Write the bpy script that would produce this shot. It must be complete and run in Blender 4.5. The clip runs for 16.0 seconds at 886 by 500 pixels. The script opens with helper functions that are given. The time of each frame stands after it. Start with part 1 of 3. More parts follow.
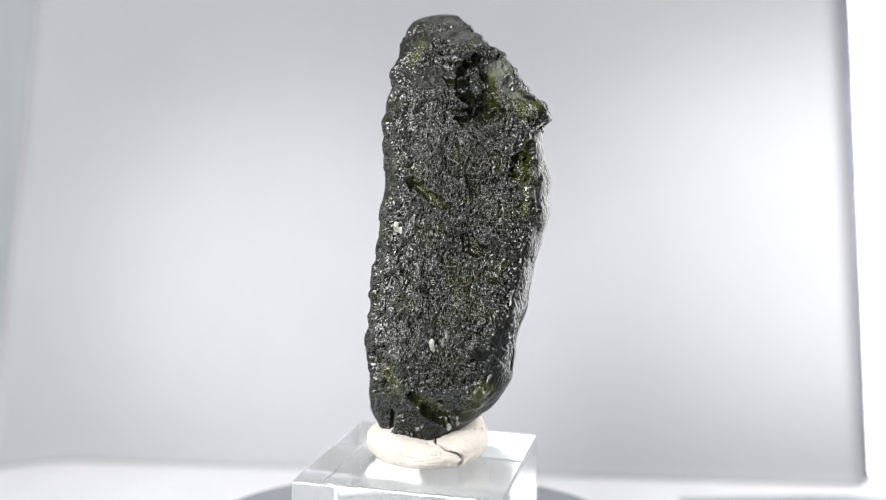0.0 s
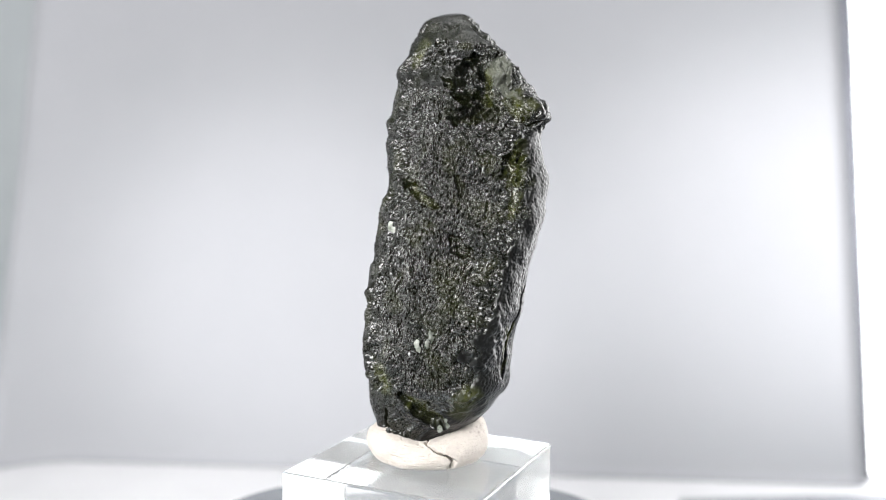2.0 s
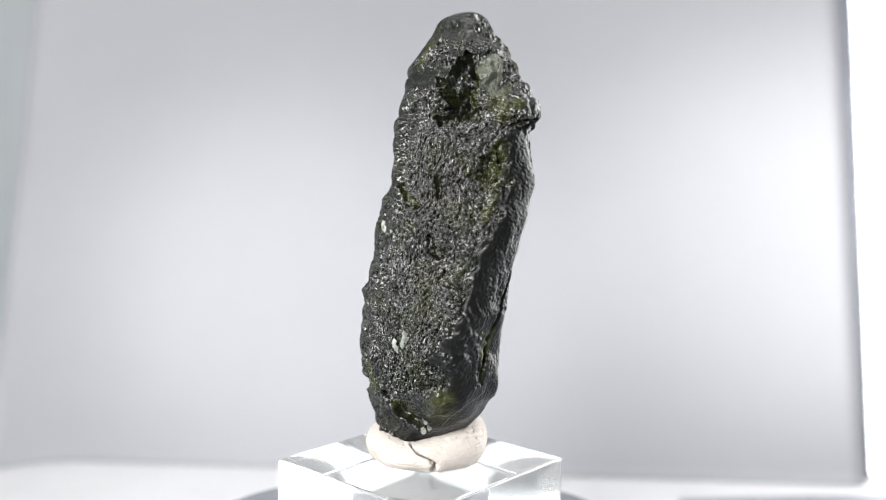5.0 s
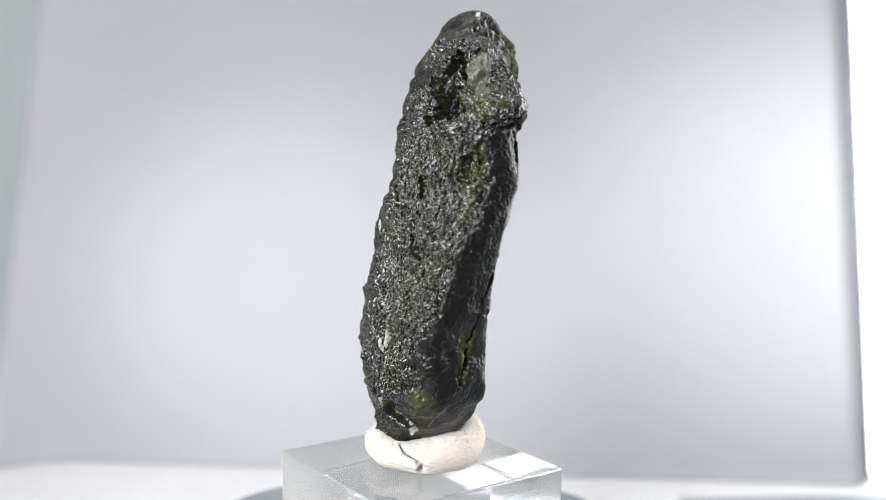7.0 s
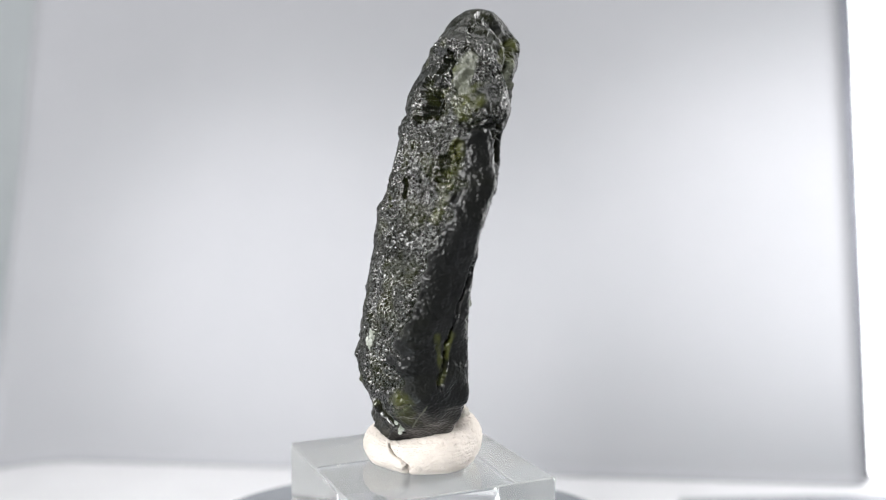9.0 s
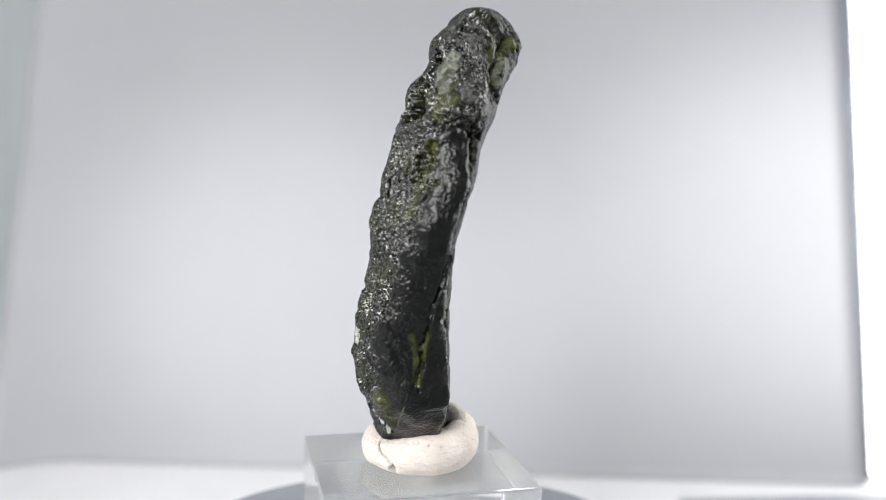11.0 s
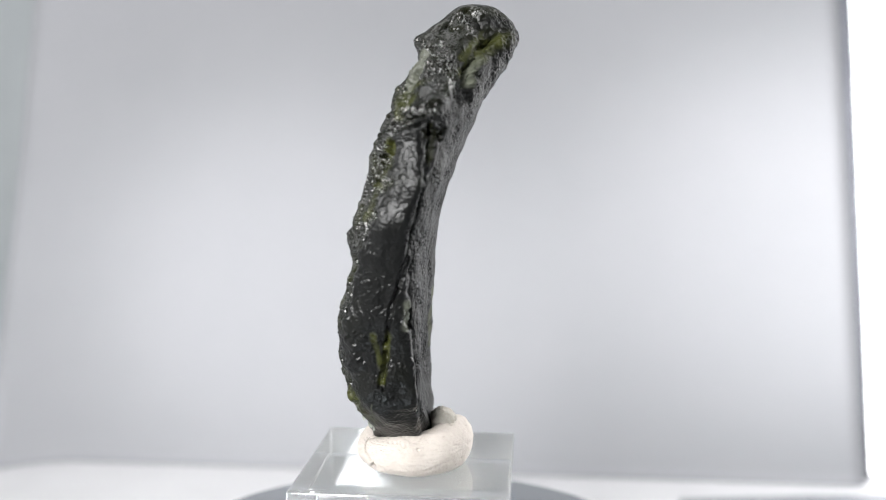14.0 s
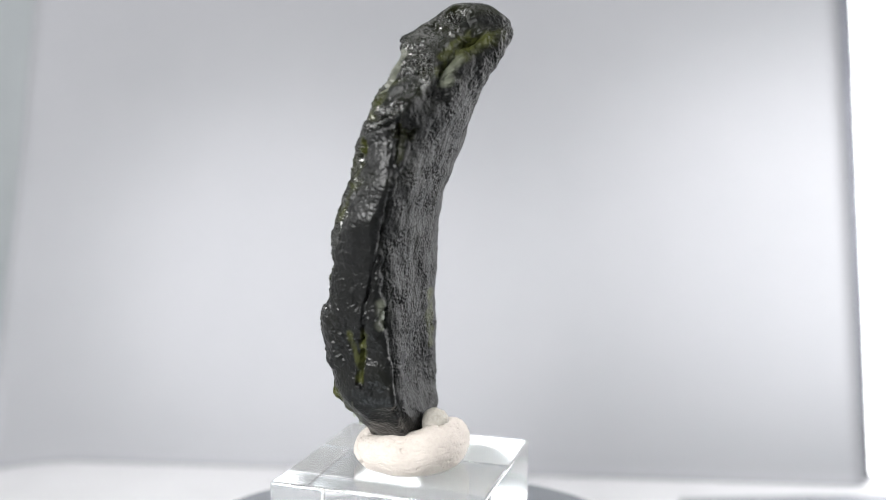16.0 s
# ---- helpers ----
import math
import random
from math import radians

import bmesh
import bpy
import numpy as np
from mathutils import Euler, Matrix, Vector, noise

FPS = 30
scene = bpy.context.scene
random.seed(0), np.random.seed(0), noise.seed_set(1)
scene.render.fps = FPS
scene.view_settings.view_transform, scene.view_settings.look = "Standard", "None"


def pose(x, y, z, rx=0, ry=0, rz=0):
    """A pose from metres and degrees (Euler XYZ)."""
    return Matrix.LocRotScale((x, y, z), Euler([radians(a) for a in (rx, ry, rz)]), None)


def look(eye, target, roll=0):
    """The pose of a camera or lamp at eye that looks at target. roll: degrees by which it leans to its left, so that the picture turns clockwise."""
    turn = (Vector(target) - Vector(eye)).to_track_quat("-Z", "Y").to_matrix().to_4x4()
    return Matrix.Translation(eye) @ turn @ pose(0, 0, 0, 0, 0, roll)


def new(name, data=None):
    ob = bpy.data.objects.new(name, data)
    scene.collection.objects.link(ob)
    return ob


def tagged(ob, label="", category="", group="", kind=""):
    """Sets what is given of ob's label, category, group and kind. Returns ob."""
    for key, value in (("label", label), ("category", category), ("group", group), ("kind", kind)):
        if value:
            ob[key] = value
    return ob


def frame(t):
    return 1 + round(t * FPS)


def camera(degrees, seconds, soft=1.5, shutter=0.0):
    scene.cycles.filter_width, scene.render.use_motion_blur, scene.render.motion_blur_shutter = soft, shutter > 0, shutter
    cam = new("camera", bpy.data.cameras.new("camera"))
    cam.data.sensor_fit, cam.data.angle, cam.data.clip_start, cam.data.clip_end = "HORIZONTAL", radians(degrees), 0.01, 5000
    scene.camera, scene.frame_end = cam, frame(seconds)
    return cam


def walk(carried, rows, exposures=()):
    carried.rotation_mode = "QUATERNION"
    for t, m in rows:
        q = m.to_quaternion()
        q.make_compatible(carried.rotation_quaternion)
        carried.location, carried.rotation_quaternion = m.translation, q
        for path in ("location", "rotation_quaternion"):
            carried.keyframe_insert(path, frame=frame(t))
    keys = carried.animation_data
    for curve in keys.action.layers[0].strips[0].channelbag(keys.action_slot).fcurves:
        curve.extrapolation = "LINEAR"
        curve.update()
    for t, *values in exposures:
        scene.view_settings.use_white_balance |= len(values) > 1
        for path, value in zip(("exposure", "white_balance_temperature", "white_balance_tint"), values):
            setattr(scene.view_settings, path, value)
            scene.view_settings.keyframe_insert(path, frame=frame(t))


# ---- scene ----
MM = 0.001
cam = camera(48.55, 16.0, soft=1.0)
cam.data.dof.use_dof = True
cam.data.dof.focus_distance = 0.1142
cam.data.dof.aperture_fstop = 15.0

# The camera stands still: 6.55 degrees down, a slight lean.
CAM = pose(0.0038, -0.11867, 0.03942, 90 - 6.55, 0, 0) @ pose(0, 0, 0, 0, 0, 0.494)
walk(cam, [(0.0, CAM), (16.0, CAM)], exposures=[(0.0, -0.04), (4.0, -0.05), (7.0, -0.10), (9.0, -0.13), (13.0, -0.19), (16.0, -0.19)])


# ---- light ----
def area(name, eye, target, w, h, power, colour=(1, 1, 1)):
    lamp = bpy.data.lights.new(name, "AREA")
    lamp.shape, lamp.size, lamp.size_y, lamp.energy, lamp.color = "RECTANGLE", w, h, power, colour
    ob = new(name, lamp)
    ob.matrix_world = look(eye, target)
    return ob


def spot(name, eye, target, degrees, power, radius, colour=(1, 1, 1)):
    lamp = bpy.data.lights.new(name, "SPOT")
    lamp.spot_size, lamp.spot_blend, lamp.energy = radians(degrees), 1.0, power
    lamp.shadow_soft_size, lamp.color = radius, colour
    ob = new(name, lamp)
    ob.matrix_world = look(eye, target)
    return ob


world = bpy.data.worlds.new("room_light")
world.use_nodes = True
world.node_tree.nodes["Background"].inputs[0].default_value = (0.9, 0.95, 1.0, 1)
world.node_tree.nodes["Background"].inputs[1].default_value = 0.05
scene.world = world
area("overhead_light", (0.0, 0.04, 0.42), (0.0, 0.04, 0.0), 0.30, 0.16, 0.60)
area("left_panel_light", (-0.20, -0.008, 0.068), (0.0, -0.008, 0.05), 0.20, 0.08, 0.17)
area("front_softbox", (-0.155, -0.25, 0.15), (0.0, 0.0, 0.03), 0.18, 0.18, 2.6)
spot("left_spot", (-0.30, -0.24, 0.16), (-0.028, 0.125, 0.000), 15.0, 12.2, 0.02)
spot("right_spot", (0.36, -0.20, 0.16), (0.092, 0.125, 0.012), 17, 20.0, 0.02)


# ---- materials ----
def material(name, colour, rough=0.5, **kw):
    m = bpy.data.materials.new(name)
    m.use_nodes = True
    b = m.node_tree.nodes["Principled BSDF"]
    b.inputs["Base Color"].default_value = (*colour, 1)
    b.inputs["Roughness"].default_value = rough
    for k, v in kw.items():
        b.inputs[k.replace("_", " ")].default_value = v
    return m


def vary(m, dark, light, scale, bump=0.0, bscale=None, detail=4, rough=None, distance=0.0002):
    """Two scales of colour variation and a fine relief."""
    nt = m.node_tree
    b = nt.nodes["Principled BSDF"]
    co = nt.nodes.new("ShaderNodeTexCoord").outputs["Object"]
    n1 = nt.nodes.new("ShaderNodeTexNoise")
    n1.inputs["Scale"].default_value, n1.inputs["Detail"].default_value = scale, detail
    n2 = nt.nodes.new("ShaderNodeTexNoise")
    n2.inputs["Scale"].default_value, n2.inputs["Detail"].default_value = scale * 7.3, 3
    mix = nt.nodes.new("ShaderNodeMath")
    mix.operation = "MULTIPLY_ADD"
    mix.inputs[1].default_value = 0.4
    ramp = nt.nodes.new("ShaderNodeValToRGB")
    ramp.color_ramp.elements[0].position, ramp.color_ramp.elements[1].position = 0.45, 0.95
    ramp.color_ramp.elements[0].color, ramp.color_ramp.elements[1].color = (*dark, 1), (*light, 1)
    nt.links.new(co, n1.inputs["Vector"])
    nt.links.new(co, n2.inputs["Vector"])
    nt.links.new(n2.outputs["Fac"], mix.inputs[0])
    nt.links.new(n1.outputs["Fac"], mix.inputs[2])
    nt.links.new(mix.outputs[0], ramp.inputs["Fac"])
    nt.links.new(ramp.outputs["Color"], b.inputs["Base Color"])
    if rough:
        mr = nt.nodes.new("ShaderNodeMapRange")
        mr.inputs["To Min"].default_value, mr.inputs["To Max"].default_value = rough
        nt.links.new(n1.outputs["Fac"], mr.inputs["Value"])
        nt.links.new(mr.outputs["Result"], b.inputs["Roughness"])
    if bump:
        n3 = nt.nodes.new("ShaderNodeTexNoise")
        n3.inputs["Scale"].default_value, n3.inputs["Detail"].default_value = bscale or scale * 9, 4
        bp = nt.nodes.new("ShaderNodeBump")
        bp.inputs["Strength"].default_value, bp.inputs["Distance"].default_value = bump, distance
        nt.links.new(co, n3.inputs["Vector"])
        nt.links.new(n3.outputs["Fac"], bp.inputs["Height"])
        nt.links.new(bp.outputs["Normal"], b.inputs["Normal"])
    return m


# White paper whose dimmer light is put into a grey base colour.
paper = vary(material("white_paper_dimmed", (0.8, 0.8, 0.82), 0.9), (0.232, 0.235, 0.250), (0.246, 0.248, 0.263), 14, 0.15, 900)
floor_white = vary(material("white_floor_sheet", (0.85, 0.85, 0.86), 0.6), (0.47, 0.47, 0.48), (0.53, 0.53, 0.54), 20, 0.1, 700)
wall_paint = vary(material("wall_paint", (0.5, 0.5, 0.5), 0.9), (0.44, 0.45, 0.46), (0.50, 0.51, 0.52), 4, 0.1, 200)
wall_dark = vary(material("dark_wall_paint", (0.1, 0.1, 0.1), 0.9), (0.035, 0.035, 0.04), (0.055, 0.055, 0.06), 4, 0.1, 200)
desk_dark = vary(material("desk_top", (0.06, 0.06, 0.065), 0.5), (0.05, 0.05, 0.055), (0.075, 0.075, 0.08), 12, 0.1, 300)
mat_grey = vary(material("grey_mat", (0.16, 0.17, 0.19), 0.7), (0.13, 0.14, 0.16), (0.2, 0.21, 0.23), 60, 0.2, 900)
platter_grey = vary(material("platter_grey", (0.36, 0.39, 0.41), 0.12, Metallic=1.0), (0.25, 0.28, 0.295), (0.30, 0.33, 0.345), 90, 0.0, 2500, rough=(0.08, 0.18))
base_dark = vary(material("turntable_base_plastic", (0.05, 0.05, 0.055), 0.5), (0.04, 0.04, 0.045), (0.07, 0.07, 0.075), 120, 0.1, 2500)
putty_mat = vary(material("putty", (0.75, 0.68, 0.6), 0.85), (0.44, 0.395, 0.355), (0.55, 0.505, 0.46), 260, 0.5, 2600, distance=0.0003)
putty_grey = vary(material("putty_soiled", (0.5, 0.47, 0.41), 0.9), (0.29, 0.275, 0.24), (0.50, 0.47, 0.42), 400, 0.6, 2600, distance=0.0003)
board_dark = vary(material("dark_board", (0.10, 0.105, 0.125), 0.8), (0.09, 0.094, 0.112), (0.12, 0.125, 0.145), 60, 0.1, 900)
board_pale = vary(material("pale_board", (0.5, 0.54, 0.54), 0.8), (0.275, 0.295, 0.305), (0.315, 0.335, 0.345), 9, 0.1, 500)
acrylic = material("clear_acrylic", (0.985, 0.995, 0.992), 0.01, IOR=1.49, Transmission_Weight=0.94)
lamp_white = material("lit_diffuser", (1, 1, 1), 0.5)
lamp_white.node_tree.nodes["Principled BSDF"].inputs["Emission Color"].default_value = (1, 1, 1, 1)
lamp_white.node_tree.nodes["Principled BSDF"].inputs["Emission Strength"].default_value = 5.5
frame_grey = vary(material("frame_plastic", (0.22, 0.22, 0.25), 0.5), (0.2, 0.2, 0.23), (0.25, 0.25, 0.28), 80, 0.1, 900)


def glass_stone():
    """Dark glass: nearly black where it is thick; light through thin, clear places is painted olive."""
    m = material("tektite_glass", (0.02, 0.02, 0.015), 0.2, IOR=1.52, Transmission_Weight=0.15)
    nt = m.node_tree
    b = nt.nodes["Principled BSDF"]
    co = nt.nodes.new("ShaderNodeTexCoord").outputs["Object"]
    at = nt.nodes.new("ShaderNodeAttribute")
    at.attribute_name = "clear"
    n1 = nt.nodes.new("ShaderNodeTexNoise")
    n1.inputs["Scale"].default_value, n1.inputs["Detail"].default_value = 420, 4
    mr = nt.nodes.new("ShaderNodeMapRange")
    mr.inputs["From Min"].default_value, mr.inputs["From Max"].default_value = 0.35, 0.65
    mr.inputs["To Min"].default_value, mr.inputs["To Max"].default_value = 0.55, 1.1
    mul = nt.nodes.new("ShaderNodeMath")
    mul.operation, mul.use_clamp = "MULTIPLY", True
    ramp = nt.nodes.new("ShaderNodeValToRGB")
    ramp.color_ramp.elements[0].color, ramp.color_ramp.elements[1].color = (0.0042, 0.0045, 0.0046, 1), (0.044, 0.048, 0.011, 1)
    mid = ramp.color_ramp.elements.new(0.45)
    mid.color = (0.021, 0.0235, 0.007, 1)
    nt.links.new(co, n1.inputs["Vector"])
    nt.links.new(n1.outputs["Fac"], mr.inputs["Value"])
    nt.links.new(mr.outputs["Result"], mul.inputs[0])
    nt.links.new(at.outputs["Fac"], mul.inputs[1])
    nt.links.new(mul.outputs[0], ramp.inputs["Fac"])
    fr = nt.nodes.new("ShaderNodeAttribute")
    fr.attribute_name = "frost"
    pale = nt.nodes.new("ShaderNodeMix")
    pale.data_type = "RGBA"
    pale.inputs[7].default_value = (0.105, 0.112, 0.085, 1)
    nt.links.new(fr.outputs["Fac"], pale.inputs[0])
    nt.links.new(ramp.outputs["Color"], pale.inputs[6])
    nt.links.new(pale.outputs[2], b.inputs["Base Color"])
    n2 = nt.nodes.new("ShaderNodeTexNoise")
    n2.inputs["Scale"].default_value, n2.inputs["Detail"].default_value = 900, 5
    r2 = nt.nodes.new("ShaderNodeMapRange")
    r2.inputs["To Min"].default_value, r2.inputs["To Max"].default_value = 0.10, 0.25
    nt.links.new(co, n2.inputs["Vector"])
    nt.links.new(n2.outputs["Fac"], r2.inputs["Value"])
    fa = nt.nodes.new("ShaderNodeAttribute")
    fa.attribute_name = "facet"
    mad = nt.nodes.new("ShaderNodeMath")
    mad.operation = "MULTIPLY_ADD"
    mad.inputs[1].default_value = 0.16
    pit = nt.nodes.new("ShaderNodeAttribute")
    pit.attribute_name = "pitted_dim"
    nt.links.new(fa.outputs["Fac"], mad.inputs[0])
    nt.links.new(r2.outputs["Result"], mad.inputs[2])
    # Reflection is weakened on the facet and back to shade those sides darker.
    gloss = nt.nodes.new("ShaderNodeMapRange")
    gloss.inputs["To Min"].default_value, gloss.inputs["To Max"].default_value = 0.62, 0.24
    nt.links.new(fa.outputs["Fac"], gloss.inputs["Value"])
    dim = nt.nodes.new("ShaderNodeMath")
    dim.operation, dim.use_clamp = "MULTIPLY_ADD", True
    dim.inputs[1].default_value = -0.17
    nt.links.new(pit.outputs["Fac"], dim.inputs[0])
    nt.links.new(gloss.outputs["Result"], dim.inputs[2])
    nt.links.new(dim.outputs[0], b.inputs["Specular IOR Level"])
    dull = nt.nodes.new("ShaderNodeMath")
    dull.operation = "MULTIPLY_ADD"
    dull.inputs[1].default_value = 0.35
    nt.links.new(fr.outputs["Fac"], dull.inputs[0])
    nt.links.new(mad.outputs[0], dull.inputs[2])
    nt.links.new(dull.outputs[0], b.inputs["Roughness"])
    n3 = nt.nodes.new("ShaderNodeTexNoise")
    n3.inputs["Scale"].default_value, n3.inputs["Detail"].default_value = 3800, 3
    bp = nt.nodes.new("ShaderNodeBump")
    bp.inputs["Distance"].default_value = 0.0001
    grain = nt.nodes.new("ShaderNodeMapRange")
    grain.inputs["To Min"].default_value, grain.inputs["To Max"].default_value = 0.20, 0.12
    nt.links.new(fa.outputs["Fac"], grain.inputs["Value"])
    nt.links.new(grain.outputs["Result"], bp.inputs["Strength"])
    flow = nt.nodes.new("ShaderNodeMapping")
    flow.inputs["Scale"].default_value = (1.0, 1.0, 0.55)
    nt.links.new(co, flow.inputs["Vector"])
    nt.links.new(flow.outputs["Vector"], n3.inputs["Vector"])
    nt.links.new(n3.outputs["Fac"], bp.inputs["Height"])
    nt.links.new(bp.outputs["Normal"], b.inputs["Normal"])
    return m


stone_mat = glass_stone()
chip_mat = vary(material("chip_glass", (0.3, 0.32, 0.28), 0.06), (0.09, 0.10, 0.075), (0.42, 0.44, 0.40), 1400, 0.3, 3000, distance=0.0001)


# ---- mesh helpers ----
def mesh_object(name, verts, faces, mat, smooth=True):
    me = bpy.data.meshes.new(name)
    me.from_pydata([tuple(v) for v in verts], [], [tuple(f) for f in faces])
    me.update()
    if smooth:
        me.polygons.foreach_set("use_smooth", [True] * len(me.polygons))
    me.materials.append(mat)
    return new(name, me)


def box(name, lo, hi, mat, bevel=0.0, segments=2):
    bm = bmesh.new()
    bmesh.ops.create_cube(bm, size=1)
    for v in bm.verts:
        v.co = Vector([(a + b) / 2 + c * (b - a) for a, b, c in zip(lo, hi, v.co)])
    if bevel:
        bmesh.ops.bevel(bm, geom=bm.edges[:], offset=bevel, segments=segments, profile=0.5, affect="EDGES")
    me = bpy.data.meshes.new(name)
    bm.to_mesh(me)
    bm.free()
    me.materials.append(mat)
    return new(name, me)


def part(name, bm, mat, parent, label=""):
    me = bpy.data.meshes.new(name)
    bm.to_mesh(me)
    bm.free()
    me.materials.append(mat)
    ob = new(name, me)
    ob.parent = parent
    return tagged(ob, label)


def lathe(profile, steps=128):
    """A bmesh turned about z from (radius, height) pairs, closed on the axis."""
    bm = bmesh.new()
    rings = []
    for r, z in profile:
        if r < 1e-6:
            rings.append([bm.verts.new((0, 0, z))])
        else:
            rings.append([bm.verts.new((r * math.cos(2 * math.pi * i / steps), r * math.sin(2 * math.pi * i / steps), z)) for i in range(steps)])
    for a, b in zip(rings, rings[1:]):
        for i in range(steps):
            j = (i + 1) % steps
            q = [a[i % len(a)], a[j % len(a)], b[j % len(b)], b[i % len(b)]]
            q = [v for k, v in enumerate(q) if v not in q[:k]]
            if len(q) > 2:
                bm.faces.new(q)
    bmesh.ops.recalc_face_normals(bm, faces=bm.faces[:])
    for f in bm.faces:
        f.smooth = True
    return bm


# ---- setting ----
FLOOR = -0.040
tagged(box("floor", (-0.6, -0.6, FLOOR - 0.0212), (0.6, 0.6, FLOOR - 0.0012), desk_dark), "dark grey desk top", "floor", kind="structure")
tagged(box("white_sheet", (-0.45, -0.065, FLOOR - 0.0012), (0.5, 0.45, FLOOR), floor_white, 0.0003), "bright white matt sheet lying on the desk", "sheet")
for nm, lo, hi, mt in (("wall_north", (-0.62, 0.6, FLOOR), (0.62, 0.62, 0.6), wall_paint), ("wall_south", (-0.62, -0.62, FLOOR), (0.62, -0.6, 0.6), wall_dark),
                       ("wall_west", (-0.62, -0.6, FLOOR), (-0.6, 0.6, 0.6), wall_paint), ("wall_east", (0.6, -0.6, FLOOR), (0.62, 0.6, 0.6), wall_paint)):
    tagged(box(nm, lo, hi, mt), "plain pale painted wall" if mt is wall_paint else "plain dark grey wall", "wall", kind="structure")
tagged(box("ceiling", (-0.62, -0.62, 0.6), (0.62, 0.62, 0.62), wall_paint), "plain pale ceiling", "ceiling", kind="structure")


def build_backdrop():
    """A white A4 sheet, dimmed by its grey base colour, that leans back, its foot and one edge curling forward."""
    nx, nz, width, high, thick = 60, 80, 0.2058, 0.297, 0.0004
    lean = radians(15.5)
    verts, faces = [], []
    for side in (0, 1):
        for j in range(nz + 1):
            for i in range(nx + 1):
                s, h = i / nx, high * j / nz
                x = -0.1042 + width * s
                curl = 0.010 * max(0.0, 1 - s / 0.10) ** 2 * math.exp(-h / 0.05)
                bow = 0.0012 * math.sin(3.1 * s + 0.4) * math.sin(h * 16)
                y = 0.1141 - 0.0140 * s + h * math.sin(lean) - curl + bow + side * thick
                z = FLOOR + 0.0003 + h * math.cos(lean)
                verts.append((x, y, z))
    row, lay = nx + 1, (nx + 1) * (nz + 1)
    for j in range(nz):
        for i in range(nx):
            a = j * row + i
            faces.append((a, a + 1, a + row + 1, a + row))
            faces.append((lay + a, lay + a + row, lay + a + row + 1, lay + a + 1))
    for j in range(nz):
        for a in (j * row, j * row + nx):
            faces.append((a, a + row, lay + a + row, lay + a))
    for i in range(nx):
        for a in (i, nz * row + i):
            faces.append((a, a + 1, lay + a + 1, lay + a))
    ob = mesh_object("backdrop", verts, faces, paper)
    return tagged(ob, "white paper sheet, dimmed to grey in its colour, leaning back behind the turntable", "backdrop", kind="structure")


build_backdrop()


def build_light_panel():
    """A lit white panel in a grey frame, upright behind the edge of the sheet."""
    root = tagged(new("light_panel"), "lit white diffuser panel in a thin grey frame", "lamp")
    root.matrix_world = pose(0.1053, 0.1082, FLOOR, -15.5, 0, 0) @ pose(-0.06 * 0.616, 0.06 * 0.788, 0, 0, 0, -52)
    bm = bmesh.new()
    for lo, hi in (((0, 0, 0), (0.0022, 0.012, 0.24)), ((0.316, 0, 0), (0.32, 0.012, 0.24)), ((0.0022, 0.003, 0), (0.316, 0.012, 0.001)), ((0.0022, 0, 0.236), (0.316, 0.012, 0.24))):
        g = bmesh.ops.create_cube(bm, size=1)
        for v in g["verts"]:
            v.co = Vector([(a + b) / 2 + c * (b - a) for a, b, c in zip(lo, hi, v.co)])
    part("frame", bm, frame_grey, root, "thin grey frame")
    bm = bmesh.new()
    bmesh.ops.create_cube(bm, size=1)
    for v in bm.verts:
        v.co = Vector([(a + b) / 2 + c * (b - a) for a, b, c in zip((0.0020, 0.002, 0.0005), (0.3165, 0.010, 0.2365), v.co)])
    part("diffuser", bm, lamp_white, root, "glowing white diffuser")


build_light_panel()
# Added board: its rim stands in for the shaded strip at the paper's edge.
backing = tagged(box("edge_strip_board", (-0.09, 0, 0), (0.1044, 0.003, 0.298), board_dark, 0.0004), "added dark board that gives the shaded strip along the paper's right edge", "board")
backing.matrix_world = pose(0, 0.1099, FLOOR + 0.0008, 0, 0, -3.85) @ pose(0, 0, 0, -15.5, 0, 0)
tagged(box("side_board", (-0.42, 0.20, FLOOR), (-0.07, 0.206, 0.34), board_pale, 0.001), "pale grey-green board standing behind the paper sheet", "board")
desk_mat = tagged(box("desk_mat", (0.056, -0.25, FLOOR), (0.40, 0.0895, FLOOR + 0.0012), mat_grey, 0.0004), "dark grey mat lying on the white sheet", "mat")
desk_mat.matrix_world = pose(0.056, 0.0895, 0, 0, 0, 4.5) @ pose(-0.056, -0.0895, 0)


# ---- turntable ----
TABLE_Z, TABLE_R, BLOCK_H = -0.0139, 0.0345, 0.0138
turntable = tagged(new("turntable"), "small round grey turntable on the white sheet", "turntable")
part("base", lathe([(0, FLOOR), (0.029, FLOOR), (0.030, FLOOR + 0.001), (0.030, TABLE_Z - 0.0065), (0.029, TABLE_Z - 0.006), (0, TABLE_Z - 0.006)]), base_dark, turntable, "dark plastic base")
platter = part("platter", lathe([(0, TABLE_Z - 0.0055), (0.0335, TABLE_Z - 0.0055), (TABLE_R, TABLE_Z - 0.0048), (TABLE_R, TABLE_Z - 0.0007), (TABLE_R - 0.0004, TABLE_Z - 0.0002), (TABLE_R - 0.0010, TABLE_Z), (0, TABLE_Z)]),
               platter_grey, turntable, "blue-grey round platter")


